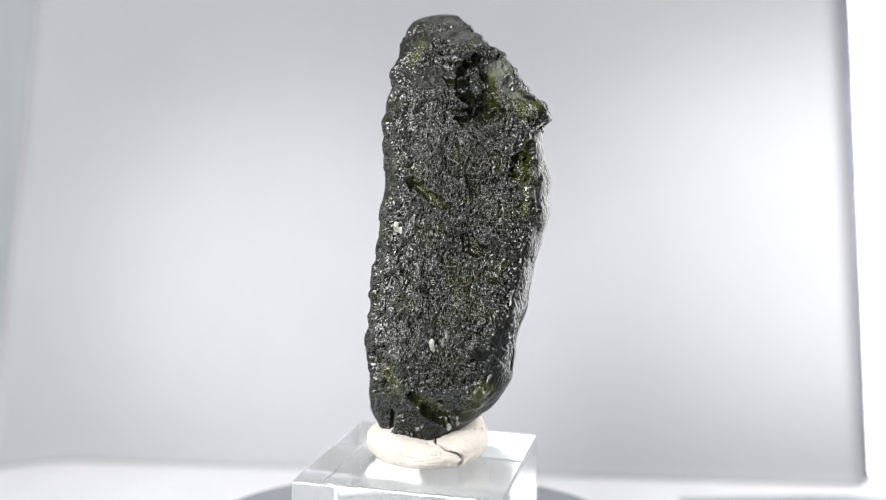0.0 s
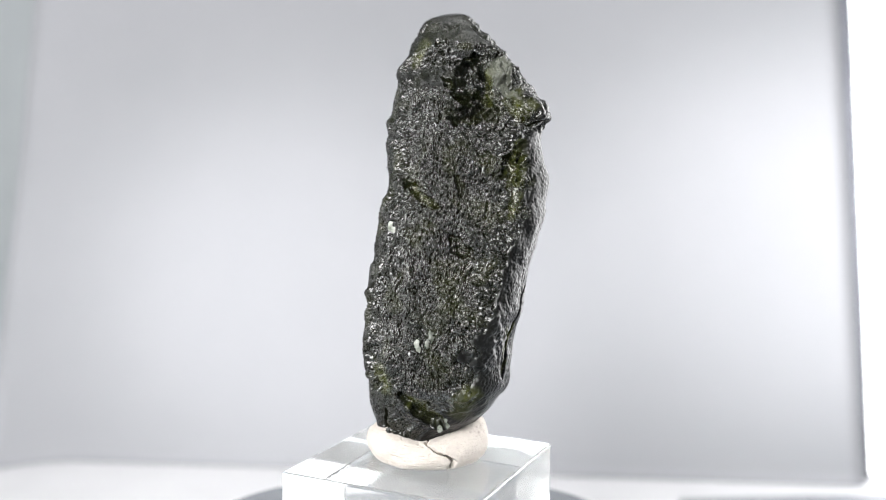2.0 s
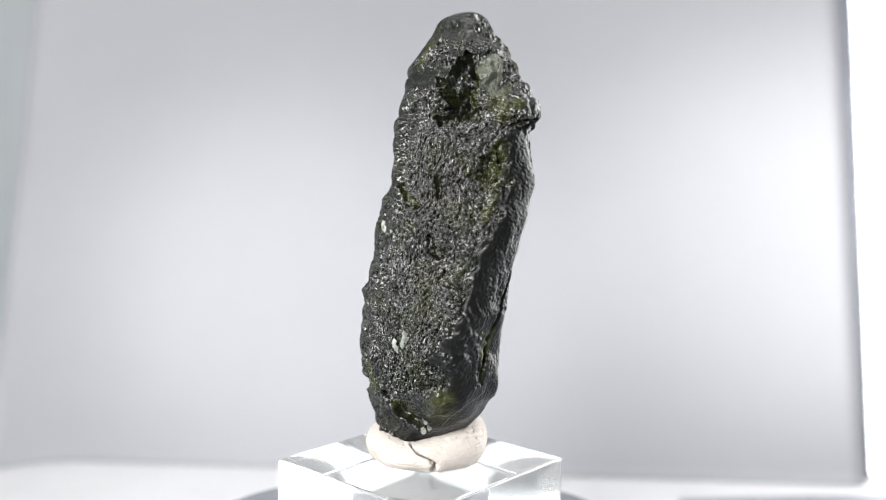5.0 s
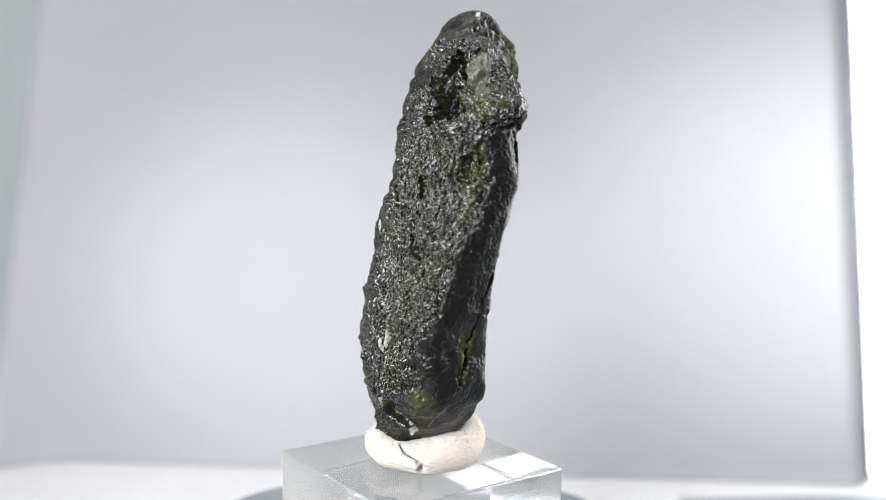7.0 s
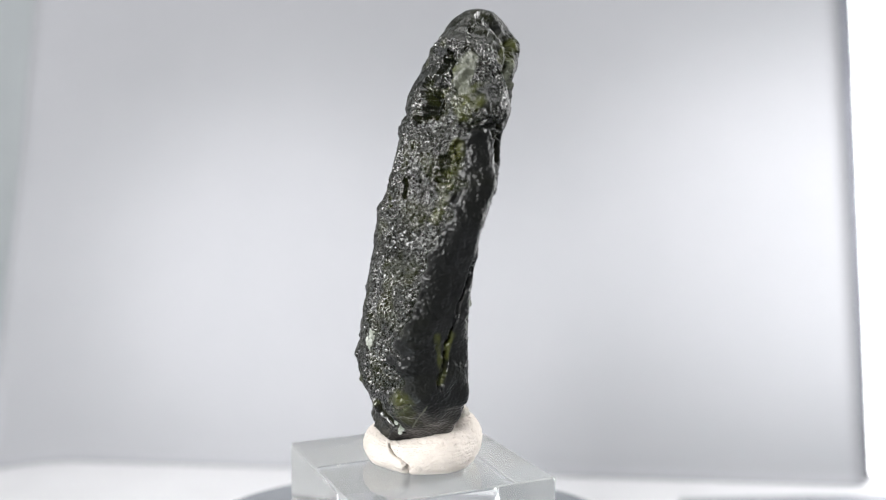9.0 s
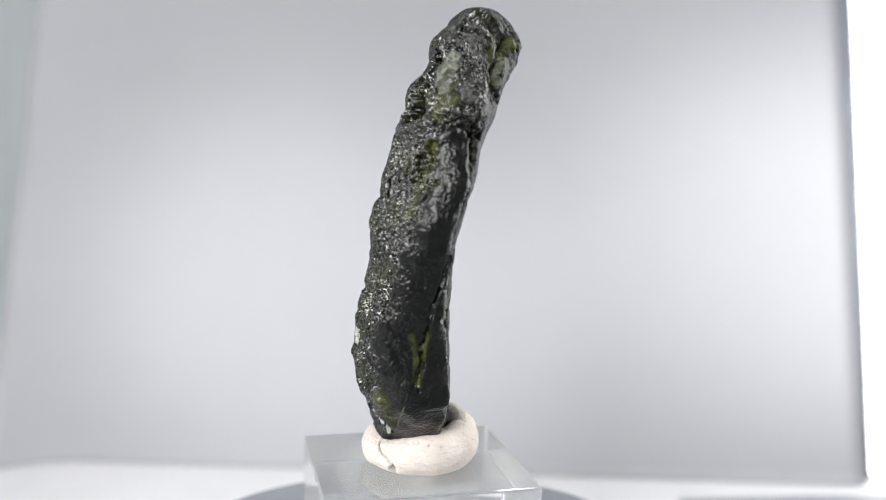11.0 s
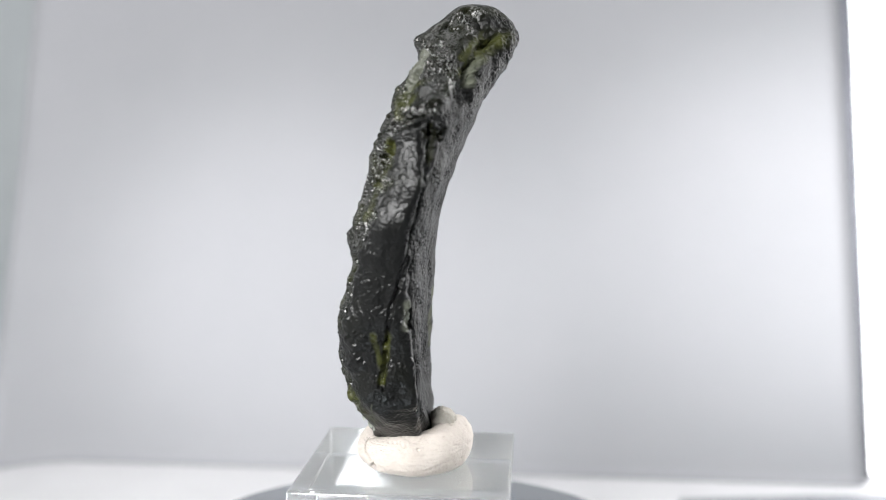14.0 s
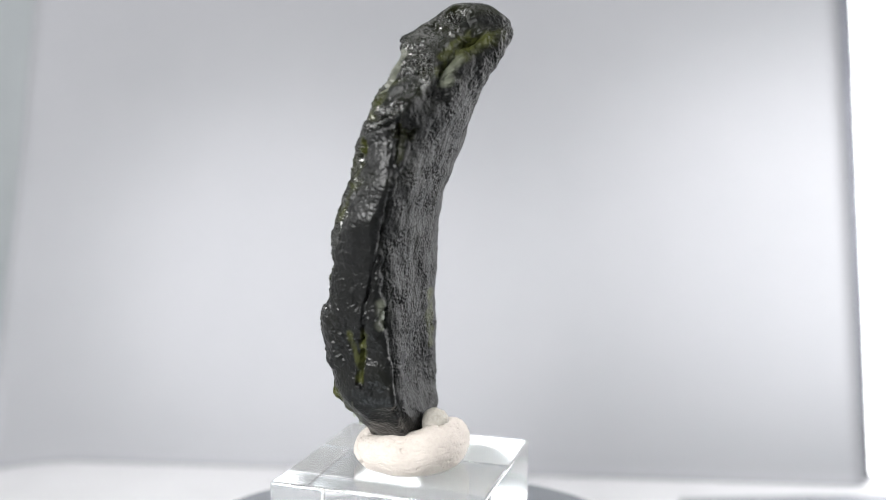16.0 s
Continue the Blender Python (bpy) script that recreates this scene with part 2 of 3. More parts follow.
def build_block():
    """Clear acrylic block, bevelled."""
    bm = bmesh.new()
    bmesh.ops.create_cube(bm, size=1)
    for v in bm.verts:
        v.co = Vector((v.co.x * 0.025, v.co.y * 0.0249, (v.co.z - 0.5) * BLOCK_H))
    bmesh.ops.bevel(bm, geom=bm.edges[:], offset=0.0003, segments=2, profile=0.5, affect="EDGES")
    bm.transform(pose(1.56 * MM, -0.21 * MM, 0, 0, 0, math.degrees(1.3372)))
    me = bpy.data.meshes.new("acrylic_block")
    bm.to_mesh(me)
    bm.free()
    me.materials.append(acrylic)
    return tagged(new("acrylic_block", me), "clear acrylic display block on the turntable platter", "display block")


block = build_block()
block.visible_shadow = False


# ---- noise on arrays ----
_rng = np.random.RandomState(7)
_perm = np.tile(_rng.permutation(256), 3)
_grad = _rng.normal(size=(256, 3))
_grad /= np.linalg.norm(_grad, axis=1)[:, None]


def perlin(p):
    i = np.floor(p).astype(int)
    f = p - i
    i &= 255
    w = f * f * f * (f * (f * 6 - 15) + 10)
    out = 0
    for dx in (0, 1):
        for dy in (0, 1):
            for dz in (0, 1):
                g = _grad[_perm[_perm[_perm[i[:, 0] + dx] + i[:, 1] + dy] + i[:, 2] + dz]]
                d = g[:, 0] * (f[:, 0] - dx) + g[:, 1] * (f[:, 1] - dy) + g[:, 2] * (f[:, 2] - dz)
                out = out + d * (w[:, 0] if dx else 1 - w[:, 0]) * (w[:, 1] if dy else 1 - w[:, 1]) * (w[:, 2] if dz else 1 - w[:, 2])
    return out * 1.6


def step(a, b, x):
    t = np.clip((x - a) / np.maximum(b - a, 1e-9), 0, 1)
    return t * t * (3 - 2 * t)


def grid_normals(v):
    du = np.roll(v, -1, 1) - np.roll(v, 1, 1)
    dv = np.gradient(v, axis=0)
    n = np.cross(du, dv)
    return n / (np.linalg.norm(n, axis=2, keepdims=True) + 1e-12)


def grid_mesh(name, v, mat):
    """A closed tube of rings, capped at both ends, as one mesh."""
    rows, cols = v.shape[:2]
    pts = np.concatenate([v.reshape(-1, 3), [v[0].mean(0), v[-1].mean(0)]])
    r, c = np.meshgrid(np.arange(rows - 1), np.arange(cols), indexing="ij")
    a, b = r * cols + c, r * cols + (c + 1) % cols
    quads = np.stack([a, b, b + cols, a + cols], -1).reshape(-1, 4)
    k = np.arange(cols)
    n = rows * cols
    low = np.stack([np.full(cols, n), (k + 1) % cols, k], -1)
    high = np.stack([np.full(cols, n + 1), (rows - 1) * cols + k, (rows - 1) * cols + (k + 1) % cols], -1)
    loops = np.concatenate([quads.ravel(), low.ravel(), high.ravel()])
    totals = np.concatenate([np.full(len(quads), 4), np.full(2 * cols, 3)])
    me = bpy.data.meshes.new(name)
    me.vertices.add(len(pts))
    me.vertices.foreach_set("co", pts.ravel())
    me.loops.add(len(loops))
    me.loops.foreach_set("vertex_index", loops)
    me.polygons.add(len(totals))
    me.polygons.foreach_set("loop_start", np.concatenate([[0], np.cumsum(totals)[:-1]]))
    me.polygons.foreach_set("use_smooth", np.ones(len(totals), bool))
    me.update(calc_edges=True)
    me.validate()
    me.materials.append(mat)
    return new(name, me)


# ---- putty ----
def build_putty():
    """A rolled strip of pale putty pressed into a ring, higher at the back where its end curls up."""
    cols, rows = 360, 150
    az = np.linspace(0, 2 * np.pi, cols, endpoint=False)
    deg = np.degrees(az)
    high = np.interp(deg, [0, 40, 70, 92, 104, 116, 150, 180, 220, 270, 310, 360], [5.2, 5.9, 6.0, 5.6, 5.2, 4.5, 4.0, 4.2, 4.4, 3.4, 3.9, 5.2])
    k = np.ones(15) / 15
    high = np.convolve(np.r_[high[-7:], high, high[:7]], k, "valid")
    roll = np.exp(-((deg - 85) / 26) ** 2)
    v = np.zeros((rows, cols, 3))
    for j in range(rows):
        s = j / (rows - 1)
        # outer wall bulges, then rolls over the rim into the middle
        if s < 0.6:
            a = s / 0.6
            ang = -0.45 * np.pi + a * 0.95 * np.pi
            rad = 5.2 + 2.3 * np.cos(ang)
            z = high * (0.5 + 0.5 * np.sin(ang) / np.sin(0.5 * np.pi))
            z = z - (high * (0.5 - 0.5 * np.sin(0.45 * np.pi))) * (1 - a)
        else:
            a = (s - 0.6) / 0.4
            rad = 5.2 * (1 - a) ** 0.8 + 0.02
            z = high - (high - 2.0) * step(0.05 + 0.12 * roll, 0.5 + 0.2 * roll, np.full(cols, a))
        rx, ry = rad * 1.0, rad * 0.93
        v[j] = np.stack([(2.05 + rx * np.cos(az)), (0.3 + ry * np.sin(az)), z * np.ones(cols)], -1)
    n = grid_normals(v)
    p = v.reshape(-1, 3)
    d = 0.22 * perlin(p * 0.28 + 3) + 0.07 * perlin(p * np.array([0.8, 0.8, 1.6]) + 9)
    d += 0.07 * (1 - np.abs(perlin(p * np.array([0.8, 0.8, 4.6]) + 20)) * 2) + 0.02 * perlin(p * 6.0)
    d -= 0.6 * np.clip(perlin(p * 1.9 + 50) - 0.46, 0, 1)
    # the seam of the strip
    ang = np.degrees(np.arctan2(p[:, 1] - 0.3, p[:, 0] - 2.05))
    seam = -52 - 26 * step(1.4, 3.6, p[:, 2]) + 3 * perlin(p * 1.2 + 70)
    wide = 1.7 - 0.9 * step(1.0, 3.5, p[:, 2])
    d -= 1.9 * np.exp(-((ang - seam) / wide) ** 2)
    # the curled end
    seam2 = 97 + 5 * np.sin(p[:, 2] * 1.1)
    d -= 0.5 * np.exp(-((ang - seam2) / 3.0) ** 2) * step(3.8, 5.0, p[:, 2])
    d *= step(0.0, 0.5, p[:, 2])
    p = p + n.reshape(-1, 3) * d[:, None]
    p[:, 2] = np.maximum(p[:, 2], 0.02)
    ob = grid_mesh("putty_ring", p.reshape(v.shape) * MM, putty_mat)
    bm = bmesh.new()
    bmesh.ops.create_icosphere(bm, subdivisions=4, radius=1.0)
    for w in bm.verts:
        c = w.co.copy()
        k = 1 + 0.10 * noise.noise(c * 1.6) + 0.05 * noise.noise(c * 5) + 0.035 * math.sin(22 * c.y + 3 * noise.noise(c * 2)) - 0.16 * math.exp(-((c.x - 0.35 * c.z + 0.1) / 0.09) ** 2)
        w.co = Vector((4.7 + c.x * 1.9 * k, 3.3 + c.y * 1.6 * k, 5.9 + c.z * 1.5 * k)) * MM
    for f in bm.faces:
        f.smooth = True
    part("rolled_end", bm, putty_grey, ob, "greyer rolled end of the putty strip")
    return tagged(ob, "cream mounting putty pressed round the stone's foot", "putty")


putty = build_putty()


# ---- the stone ----
# height, centre x, centre y, half width, half depth, turn, squareness, bend
SECTIONS = [
    (2, 0.18, -0.65, 2.85, 3.66, -15.99, 2.7, 0.06), (6, 1.59, -1.28, 6.99, 4.05, -10.95, 2.54, 0.36),
    (10, 3.16, -3.64, 8.26, 4.23, -11.87, 4.63, 0.51), (15, 3.13, -3.74, 8.85, 4.73, -12.86, 3.76, 0.44),
    (20, 4.4, -3.11, 9.01, 4.69, -15.08, 3.8, 0.12), (25, 4.94, -2.5, 9.33, 4.14, -16.26, 3.91, 0.11),
]
SECTIONS += [
    (30, 5.87, -2.36, 10.14, 4.56, -13.8, 2.39, 0.19), (35, 6.26, -0.84, 9.9, 4.57, -13.49, 2.2, 0.32),
    (39, 5.62, 0.57, 9.52, 4.83, -16.42, 2.47, 0.1), (42, 6.65, 1.99, 10.23, 4.8, -14.58, 2.1, -0.08),
    (45, 5.39, 2.88, 8.42, 5.35, -14.86, 2.24, 0.06), (48, 5.43, 5.47, 7.8, 4.49, -14.25, 2, -0.52),
]
SECTIONS += [(50.5, 5.57, 4.18, 5.17, 5.94, 36.71, 2.48, 0.7), (52.5, 3.48, 7.14, 3.44, 4.87, 41.79, 1.9, 0.29)]


def section_radius(sec, az):
    """The outline of a section as a radius for each bearing about its centre."""
    _, _, _, a, b, turn, n, bend = sec
    u = np.linspace(0, 2 * np.pi, 1440, endpoint=False)
    c, s = np.cos(u), np.sin(u)
    x = a * np.sign(c) * np.abs(c) ** (2 / n)
    y = b * np.sign(s) * np.abs(s) ** (2 / n) + bend * b * (x / a) ** 2
    t = radians(turn)
    X, Y = x * math.cos(t) - y * math.sin(t), x * math.sin(t) + y * math.cos(t)
    ang, rad = np.arctan2(Y, X), np.hypot(X, Y)
    o = np.argsort(ang)
    return np.interp(az, ang[o], rad[o], period=2 * np.pi)


# hollows seen from a bearing: bearing, (x, z) of both ends, radius, depth, edge sharpness
HOLLOWS = [
    (0, 7.3, 46.9, 7.7, 43.8, 2.6, 1.6, 0.35), (0, 7.3, 47.0, 7.6, 45.0, 1.7, -1.5, 0.75), (0, 6.0, 41.2, 9.6, 43.0, 1.0, 1.0, 0.5), (0, 3.0, 50.7, 3.2, 50.2, 1.1, 0.5, 0.5),
    (0, 0.1, 34.1, 4.1, 31.5, 0.95, 0.8, 0.6), (0, 13.3, 36.8, 12.9, 34.5, 1.2, 0.4, 0.7), (0, 0.8, 8.9, 4.5, 6.4, 1.5, 1.2, 0.35),
]
HOLLOWS += [
    (0, -2.6, 9.9, -4.9, 9.5, 1.0, 0.8, 0.7), (0, -4.0, 13.3, -2.3, 11.3, 1.6, 0.6, 0.8), (0, 6.5, 27.7, 8.1, 26.7, 1.0, 0.6, 0.6),
    (0, -2.4, 4.4, -2.1, 6.5, 0.6, 0.9, 0.6), (0, -2.0, 29.0, -1.6, 28.8, 0.9, 0.35, 0.2), (0, 2.6, 15.8, 3.0, 15.3, 0.7, 0.35, 0.2),
]
HOLLOWS += [
    (-40.7, 2.7, 45.9, 3.1, 43.7, 0.9, 0.8, 0.5), (-40.7, 8.2, 46.6, 7.2, 44.4, 0.8, 0.5, 0.5), (-72.8, 10.2, 50.9, 7.8, 46.6, 0.8, 0.55, 0.9), (-72.8, 7.8, 46.6, 7.6, 44.1, 0.7, 0.35, 0.9),
]
HOLLOWS += [
    (-93.5, -0.8, 42.1, -1.7, 33.8, 0.4, 0.22, 0.9), (-93.5, -1.7, 33.8, -3.6, 26.0, 0.32, 0.2, 0.9), (-93.5, -3.6, 26.0, -5.0, 17.0, 0.26, 0.28, 0.9), (-93.5, -5.0, 17.0, -5.3, 12.0, 0.5, 0.5, 0.9),
    (-93.5, -2.6, 20.5, -2.6, 19.0, 0.9, 0.35, 0.4), (-93.5, 5.3, 47.9, 4.0, 45.3, 1.0, 0.5, 0.4),
]


HOLLOWS += [
    (-37.8, 4.4, 41.3, 6.4, 42.6, 0.7, 0.8, 0.5), (-37.8, 1.9, 34.6, 1.9, 33.0, 0.6, 0.7, 0.4),
    (-66.4, 2.0, 38.6, 0.5, 35.4, 1.1, 0.8, 0.5), (-66.4, 1.8, 33.6, 0.2, 31.2, 0.9, 0.35, 0.8), (-79.9, 2.8, 40.5, 2.7, 36.4, 0.5, 0.6, 0.6),
]
HOLLOWS += [
    (-66.4, 4.1, 26.7, 1.6, 19.9, 0.26, 0.28, 0.8), (-66.4, 1.6, 19.9, 0.7, 11.5, 0.3, 0.3, 0.8), (-66.4, 3.0, 40.1, 6.2, 40.8, 0.2, 0.3, 0.7), (-66.4, 3.2, 41.0, 6.0, 41.6, 0.2, 0.3, 0.7),
    (-49.4, 6.8, 41.3, 9.4, 41.0, 1.3, 0.5, 0.7),
]


# thin, clear places, their green glow of light passing through painted on: bearing, (x, z) of both ends, radius
CLEAR_GLOW = [(0, 9.4, 47.0, 9.7, 43.6, 0.9), (0, 12.3, 44.0, 13.8, 42.2, 1.6), (0, 0.6, 50.5, -0.2, 48.5, 1.2), (0, 13.2, 37.0, 12.9, 34.5, 1.3), (0, 13.4, 33.0, 13.2, 31.0, 1.0), (0, -3.0, 11.6, -2.0, 10.2, 1.7)]
CLEAR_GLOW += [(0, 1.2, 8.7, 4.4, 6.9, 1.3), (0, 9.0, 10.5, 7.0, 8.0, 1.5), (0, 1.0, 33.6, 4.0, 31.6, 0.7), (-40.7, 7.2, 18.0, 5.8, 12.8, 0.45), (-93.5, 2.6, 21.0, 2.6, 14.0, 0.6)]
CLEAR_GLOW += [(-49.4, 3.8, 18.0, 4.3, 13.6, 0.45), (-49.4, 11.8, 50.8, 11.9, 47.8, 0.9), (0, 13.4, 38.5, 13.4, 34.3, 1.2)]
CLEAR_GLOW += [(-93.5, -5.2, 14.6, -5.3, 12.4, 0.5), (-93.5, 6.5, 51.0, 4.0, 48.5, 0.9), (-72.8, 9.8, 50.4, 7.8, 46.6, 0.7)]

# frosted scars, paler and duller than the rest
FROST = [(-46.5, 7.2, 47.9, 6.9, 44.7, 0.9), (-75.8, 2.7, 48.2, 1.1, 45.3, 0.9), (-93.5, 5.3, 47.9, 4.2, 45.3, 1.0), (-93.5, -2.8, 21.5, -2.8, 18.8, 0.7), (-40.7, 2.3, 6.6, 4.5, 9.8, 0.12)]

# broad flats
SWELLS = [(50, 2.8, 9.0, 2.8, 22.0, 5.0, 0.5, 0.9), (50, 1.8, 36.0, 1.8, 39.5, 3.0, 0.9, 0.9), (-100, 1.9, 45.0, 1.0, 52.0, 3.4, 0.7, 0.9)]
SWELLS += [(-155, -2.8, 46.0, -2.0, 50.0, 3.6, -0.6, 0.9), (90, 1.5, 19.0, 1.5, 23.0, 3.0, -0.35, 0.9)]
SWELLS += [(0, 9.6, 15.0, 10.2, 19.5, 2.8, -0.6, 0.9), (0, 8.0, 10.0, 7.0, 9.0, 2.0, -0.4, 0.9), (-50, -4.6, 32.0, -4.4, 31.0, 1.5, -0.6, 0.7), (0, 4.6, 40.5, 5.0, 42.0, 1.5, -0.4, 0.7)]
SWELLS += [(-90, -0.5, 39.6, 1.8, 39.4, 0.9, 0.8, 0.8), (-115, 2.9, 50.5, 2.5, 54.0, 2.4, 0.9, 0.9)]


# glassy chips that catch the light: bearing, x, z, size
CHIPS = [(-49.4, -3.9, 16.9, 0.6), (-49.4, -4.1, 16.0, 0.45), (-49.4, -0.5, 5.8, 0.5), (-49.4, -1.0, 6.6, 0.4), (0, -1.9, 29.0, 0.62), (0, -1.3, 28.5, 0.4), (0, 2.5, 15.9, 0.45), (0, 2.9, 15.3, 0.4), (-20, 2.8, 5.4, 0.45), (-93.5, -2.6, 20.0, 0.5)]


def add_chip(stone_ob, p, bearing, x, z, size):
    """A small pale splintered facet set in the surface."""
    t = radians(bearing)
    X = p[:, 0] * math.cos(t) - p[:, 1] * math.sin(t)
    Y = p[:, 0] * math.sin(t) + p[:, 1] * math.cos(t)
    near = np.where(np.hypot(X - x, p[:, 2] - z) < 0.5 * size)[0]
    if len(near) == 0:
        return
    at = Vector(p[near[np.argmin(Y[near])]])
    bm = bmesh.new()
    bmesh.ops.create_icosphere(bm, subdivisions=2, radius=1.0)
    turn = pose(0, 0, 0, 0, 0, -bearing)
    for v in bm.verts:
        w = 1 + 0.8 * noise.noise(v.co * 2.3 + at)
        v.co = turn @ Vector((v.co.x * size * 0.7 * w, v.co.y * 0.13 * size, v.co.z * size * w)) + at
        v.co *= MM
    part("chip", bm, chip_mat, stone_ob, "pale glassy splintered chip")


def build_stone():
    cols, rows = 760, 860
    az = np.linspace(-np.pi, np.pi, cols, endpoint=False)
    zk = np.array([s[0] for s in SECTIONS])
    rk = np.array([section_radius(s, az) for s in SECTIONS])
    top, low = 54.7, 1.2
    z = np.linspace(low, top, rows)
    cx, cy = np.interp(z, zk, [s[1] for s in SECTIONS]), np.interp(z, zk, [s[2] for s in SECTIONS])
    rad = np.stack([np.interp(z, zk, rk[:, i]) for i in range(cols)], 1)
    k = np.hanning(63)
    k /= k.sum()

    def soft(a):
        return np.convolve(np.r_[np.full(31, a[0]), a, np.full(31, a[-1])], k, "valid")

    cx, cy = soft(cx), soft(cy)
    rad = np.stack([soft(rad[:, i]) for i in range(cols)], 1)
    cap = np.sqrt(np.clip(1 - np.clip((z - 52.4) / (top - 52.4), 0, 1) ** 2, 0.0004, 1)) * np.sqrt(np.clip(1 - np.clip((2.4 - z) / (2.4 - low), 0, 1) ** 2, 0.01, 1))
    rad = rad * cap[:, None]
    v = np.stack([cx[:, None] + rad * np.cos(az), cy[:, None] + rad * np.sin(az), np.repeat(z[:, None], cols, 1)], -1)
    n = grid_normals(v)
    shape = v.shape
    p, n = v.reshape(-1, 3), n.reshape(-1, 3)

    # broad lumps and lobes on the edge
    d = 0.12 * perlin(p * 0.22 + 5) + 0.22 * perlin(p * np.array([0.45, 0.45, 0.38]) + 11)
    # the broken smooth facet
    bear = np.arctan2(n[:, 1], n[:, 0])
    mid = np.radians(-12 - 20 * (1 - step(6, 32, p[:, 2])))
    facet = step(0.64, 0.80, np.cos(bear - mid) + 0.20 * perlin(p * 0.5 + 31) + 0.05 * perlin(p * 1.5)) * (1 - step(39.0, 43.0, p[:, 2] + 2.0 * perlin(p * 0.4)))
    back = step(0.0, 0.45, n[:, 1])
    rough = (1 - 0.84 * facet) * (1 - 0.88 * back) * (1 - 0.65 * step(0.35, 0.8, n[:, 2])) * (1 - 0.75 * step(0.15, 0.45, -n[:, 2]))
    # flame-like scales that run along the stone
    warp = np.stack([perlin(p * 0.36 + 40), perlin(p * 0.36 + 60), perlin(p * 0.36 + 80)], -1)
    q = p + warp * np.array([1.3, 1.3, 0.9])
    scale0 = np.abs(perlin((p + warp) * np.array([0.42, 0.42, 0.3]) + 75)) * 2.2
    scale1 = np.abs(perlin(q * np.array([0.8, 0.8, 0.34]) + 15)) * 2.2
    scale2 = 1 - np.abs(perlin(q * np.array([1.7, 1.7, 0.72]) + 25)) * 2.2
    scale3 = 1 - np.abs(perlin((p + warp * 0.35) * np.array([4.2, 4.2, 1.6]) + 35)) * 2.0
    scale4 = 1 - np.abs(perlin((p + warp * 0.35) * np.array([6.4, 6.4, 3.0]) + 45)) * 2.0
    patch = 0.6 + 0.55 * perlin(p * 0.25 + 90)
    # coarse flames on one side, calm finely lined skin on the other
    coarse = np.clip(0.36 + 0.64 * step(-2.0, 6.5, p[:, 0] - 0.12 * (p[:, 2] - 25) + 5.0 * perlin(p * 0.16 + 410)), 0, 1)
    # flow lines that ring the lobes
    rings = np.abs(np.sin(np.pi * (4.5 * perlin(p * 0.27 + 300) + 0.4 * perlin(p * 1.3 + 310) + 0.35 * p[:, 2])))
    ringed = step(-0.1, 0.35, perlin(p * 0.2 + 320) + 0.25 * step(2, -3, p[:, 0]))
    d += rough * (0.36 * (scale0 - 0.5) + coarse * (0.22 * (scale1 - 0.5) + 0.20 * (scale2 - 0.5) * patch) + (0.12 + 0.08 * coarse) * (scale3 - 0.5) + 0.05 * (scale4 - 0.5) + 0.10 * ringed * (1.3 - coarse) * (rings - 0.5)) + 0.30 * facet - 0.03 - 0.25 * back
    d += 0.03 * perlin(p * 1.2 + 44) + 0.004 * scale3 + (back * 0.12 * np.clip(0.4 + 1.6 * perlin(p * 0.45 + 210), 0, 1.3) + facet * 0.05) * perlin(p * 3.4 + 66) + back * 0.04 * perlin(p * 5.2 + 86) + back * 0.05 * np.abs(perlin(p * np.array([1.6, 1.6, 1.3]) + 96)) + facet * (0.03 * np.clip(perlin(p * 2.6 + 166) - 0.35, 0, 1) + 0.02 * perlin(p * np.array([1.6, 1.6, 0.25]) + 177)) + back * 0.05 * perlin(p * np.array([1.3, 1.3, 0.9]) + 77)

    edge, patchy, blotch, flecks = perlin(p * 0.9 + 7), perlin(p * 0.8 + 17), perlin(p * 0.9 + 99), perlin(p * 1.6 + 199)
    wob = np.stack([perlin(p * 0.7 + 130) + 0.4 * perlin(p * 2 + 3), perlin(p * 0.7 + 150) + 0.4 * perlin(p * 2 + 8)], -1) * 0.7
    # the sharp shoulder, cut off square underneath
    wedge = np.clip((49.0 - p[:, 2]) / 6.0, 0, 1) * step(41.0, 41.7, p[:, 2]) * step(0.74, 0.95, np.cos(bear - radians(-9)))
    d += 0.42 * wedge
    clear = (0.09 + 0.22 * step(0.0, 0.5, perlin(p * 0.33 + 120))) * rough
    for bearing, x0, z0, x1, z1, r, deep, soft_edge in HOLLOWS + SWELLS:
        t = radians(bearing)
        X = p[:, 0] * math.cos(t) - p[:, 1] * math.sin(t)
        Y = p[:, 0] * math.sin(t) + p[:, 1] * math.cos(t)
        NY = n[:, 0] * math.sin(t) + n[:, 1] * math.cos(t)
        ax, azz = x1 - x0, p[:, 2] - z0
        az1 = z1 - z0
        f = np.clip(((X - x0) * ax + azz * az1) / (ax * ax + az1 * az1), 0, 1)
        dist = np.hypot(X - x0 - f * ax + wob[:, 0] * min(r, 1.2), azz - f * az1 + wob[:, 1] * min(r, 1.2)) * (1 + 0.3 * edge) / (0.75 + 0.25 * np.sin(np.pi * f))
        mask = (1 - step(r * (1 - soft_edge), r, dist)) * step(0.1, 0.4, -NY)
        d -= deep * mask
        if deep > 0.55 and r < 2:
            clear = np.maximum(clear, 0.3 * mask)
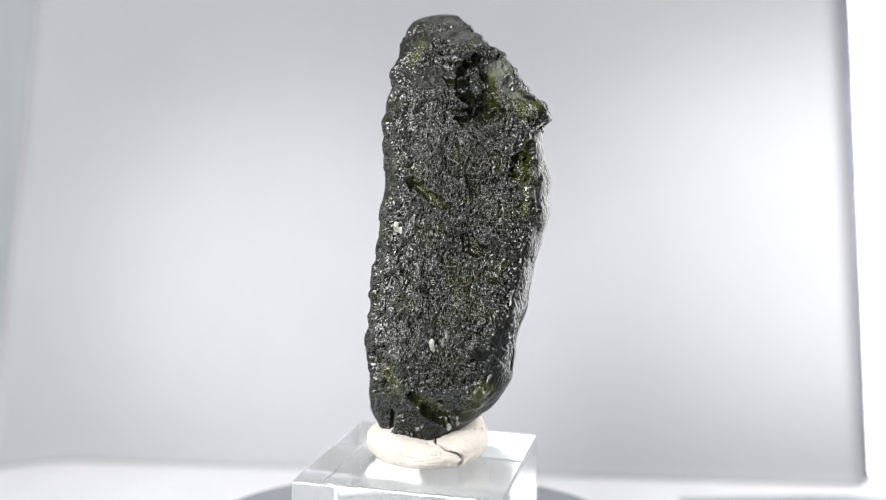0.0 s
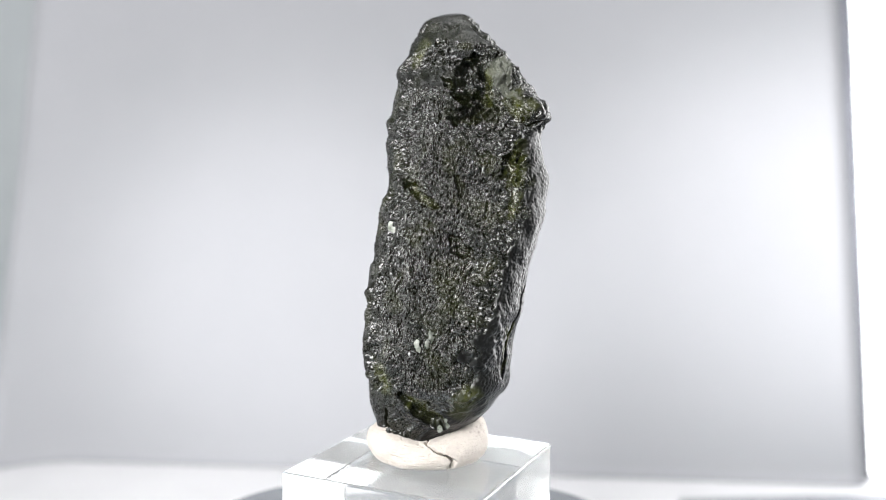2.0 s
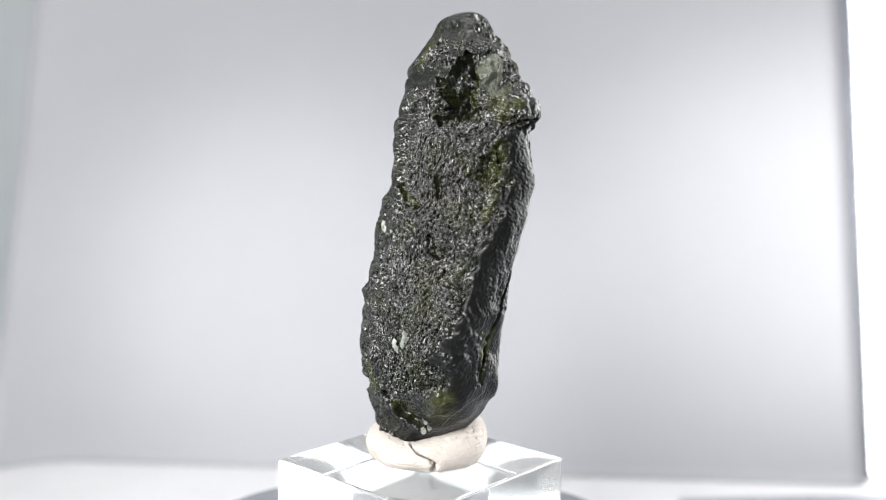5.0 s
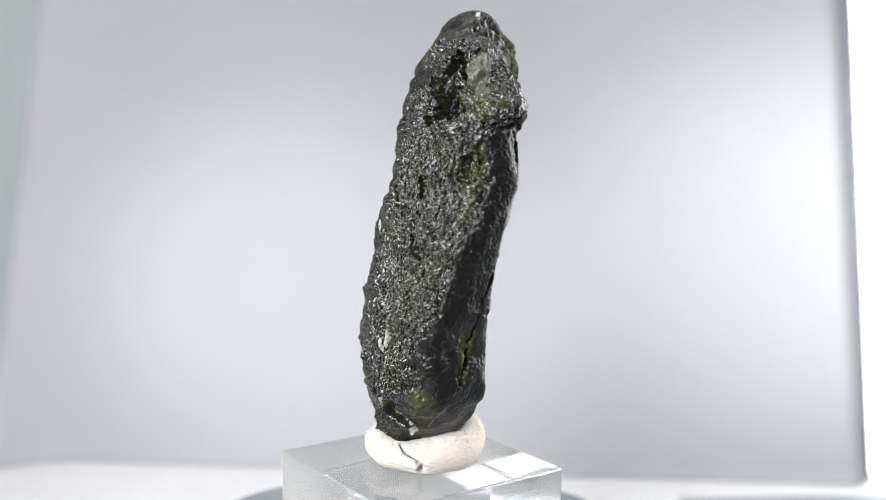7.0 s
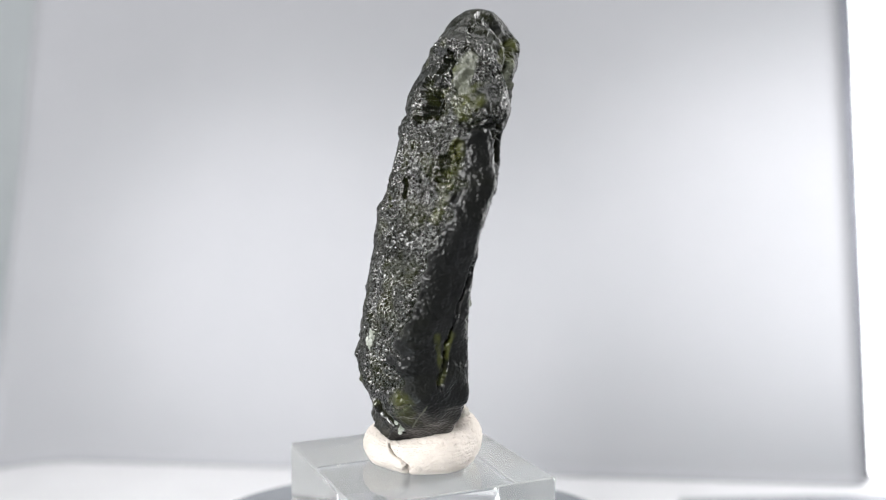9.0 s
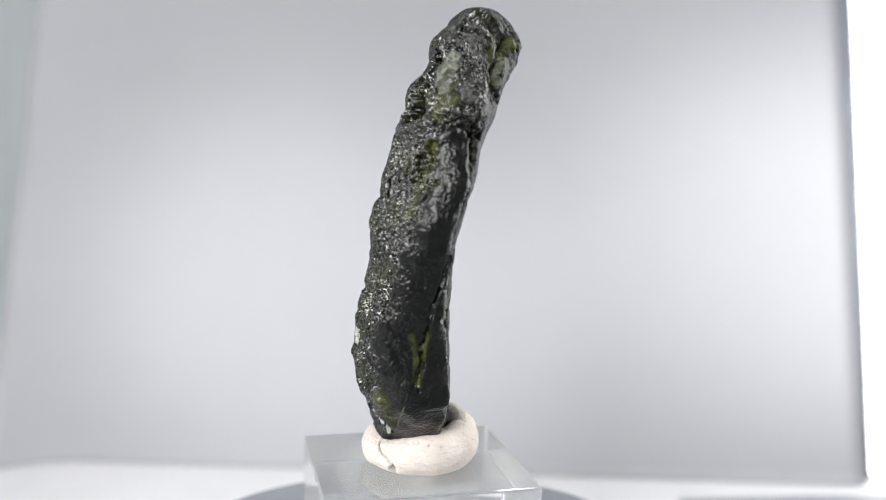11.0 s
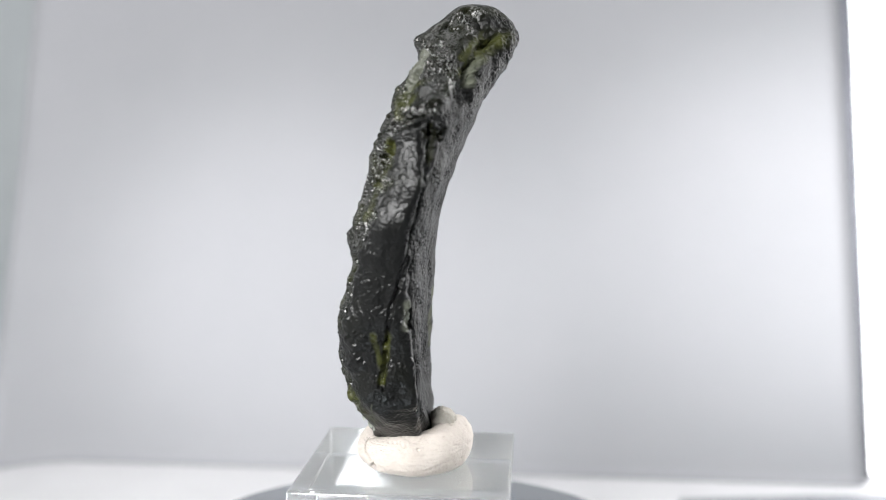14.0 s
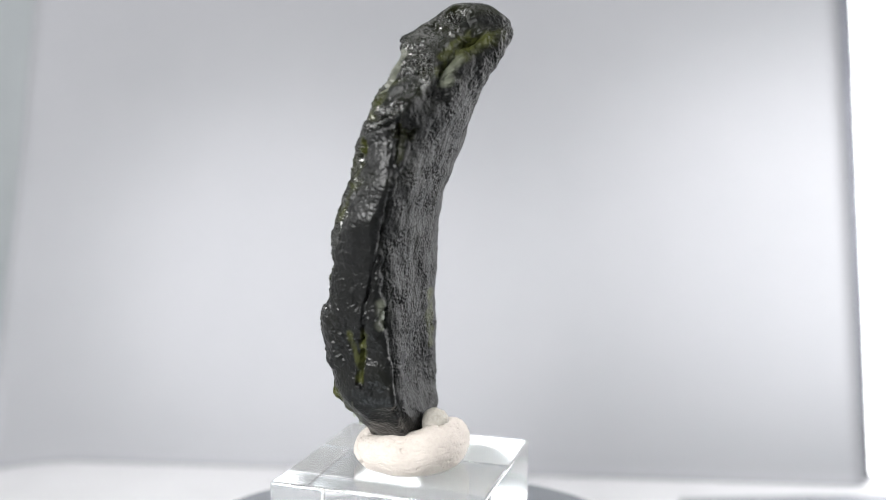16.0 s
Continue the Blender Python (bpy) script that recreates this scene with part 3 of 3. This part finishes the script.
    clear = np.maximum(clear, 0.16 * step(0.4, 0.8, n[:, 2]) * step(44, 48, p[:, 2]))
    frost = np.zeros(len(p))
    for k, (bearing, x0, z0, x1, z1, r) in enumerate(CLEAR_GLOW + FROST):
        t = radians(bearing)
        X = p[:, 0] * math.cos(t) - p[:, 1] * math.sin(t)
        NY = n[:, 0] * math.sin(t) + n[:, 1] * math.cos(t)
        ax, az1, azz = x1 - x0, z1 - z0, p[:, 2] - z0
        f = np.clip(((X - x0) * ax + azz * az1) / (ax * ax + az1 * az1), 0, 1)
        dist = np.hypot(X - x0 - f * ax, azz - f * az1) * (1 + 0.6 * patchy)
        spread = (1 - step(0.3 * r, r, dist)) * step(0.0, 0.3, -NY)
        if k < len(CLEAR_GLOW):
            clear = np.maximum(clear, spread * (0.75 + 0.5 * blotch))
        else:
            frost = np.maximum(frost, spread * (0.8 + 0.5 * flecks))

    fade = (1 - step(53.9, 54.6, p[:, 2])) * step(1.2, 3, p[:, 2])
    p = p + n * (d * fade)[:, None]
    ob = grid_mesh("tektite", p.reshape(shape) * MM, stone_mat)
    at = ob.data.attributes.new("clear", "FLOAT", "POINT")
    at.data.foreach_set("value", np.r_[clear, 0, 0].astype(np.float32))
    at = ob.data.attributes.new("frost", "FLOAT", "POINT")
    at.data.foreach_set("value", np.r_[frost, 0, 0].astype(np.float32))
    at = ob.data.attributes.new("pitted_dim", "FLOAT", "POINT")
    at.data.foreach_set("value", np.r_[back, 0, 0].astype(np.float32))
    at = ob.data.attributes.new("facet", "FLOAT", "POINT")
    at.data.foreach_set("value", np.r_[np.maximum(facet, 1.8 * back), 0, 0].astype(np.float32))
    for bearing, x, z, size in CHIPS:
        add_chip(ob, p, bearing, x, z, size)
    return tagged(ob, "dark olive-green natural glass stone, deeply sculpted, in putty", "stone")


stone = build_stone()


# ---- turning ----
def turn_at(t):
    return -math.degrees(0.1015 * t + 0.000124 * (t - 8) ** 2)


def motions():
    rows = [(float(t), pose(0, 0, 0, 0, 0, turn_at(t))) for t in range(17)]
    for thing in (platter, block, putty, stone):
        walk(thing, rows)


motions()
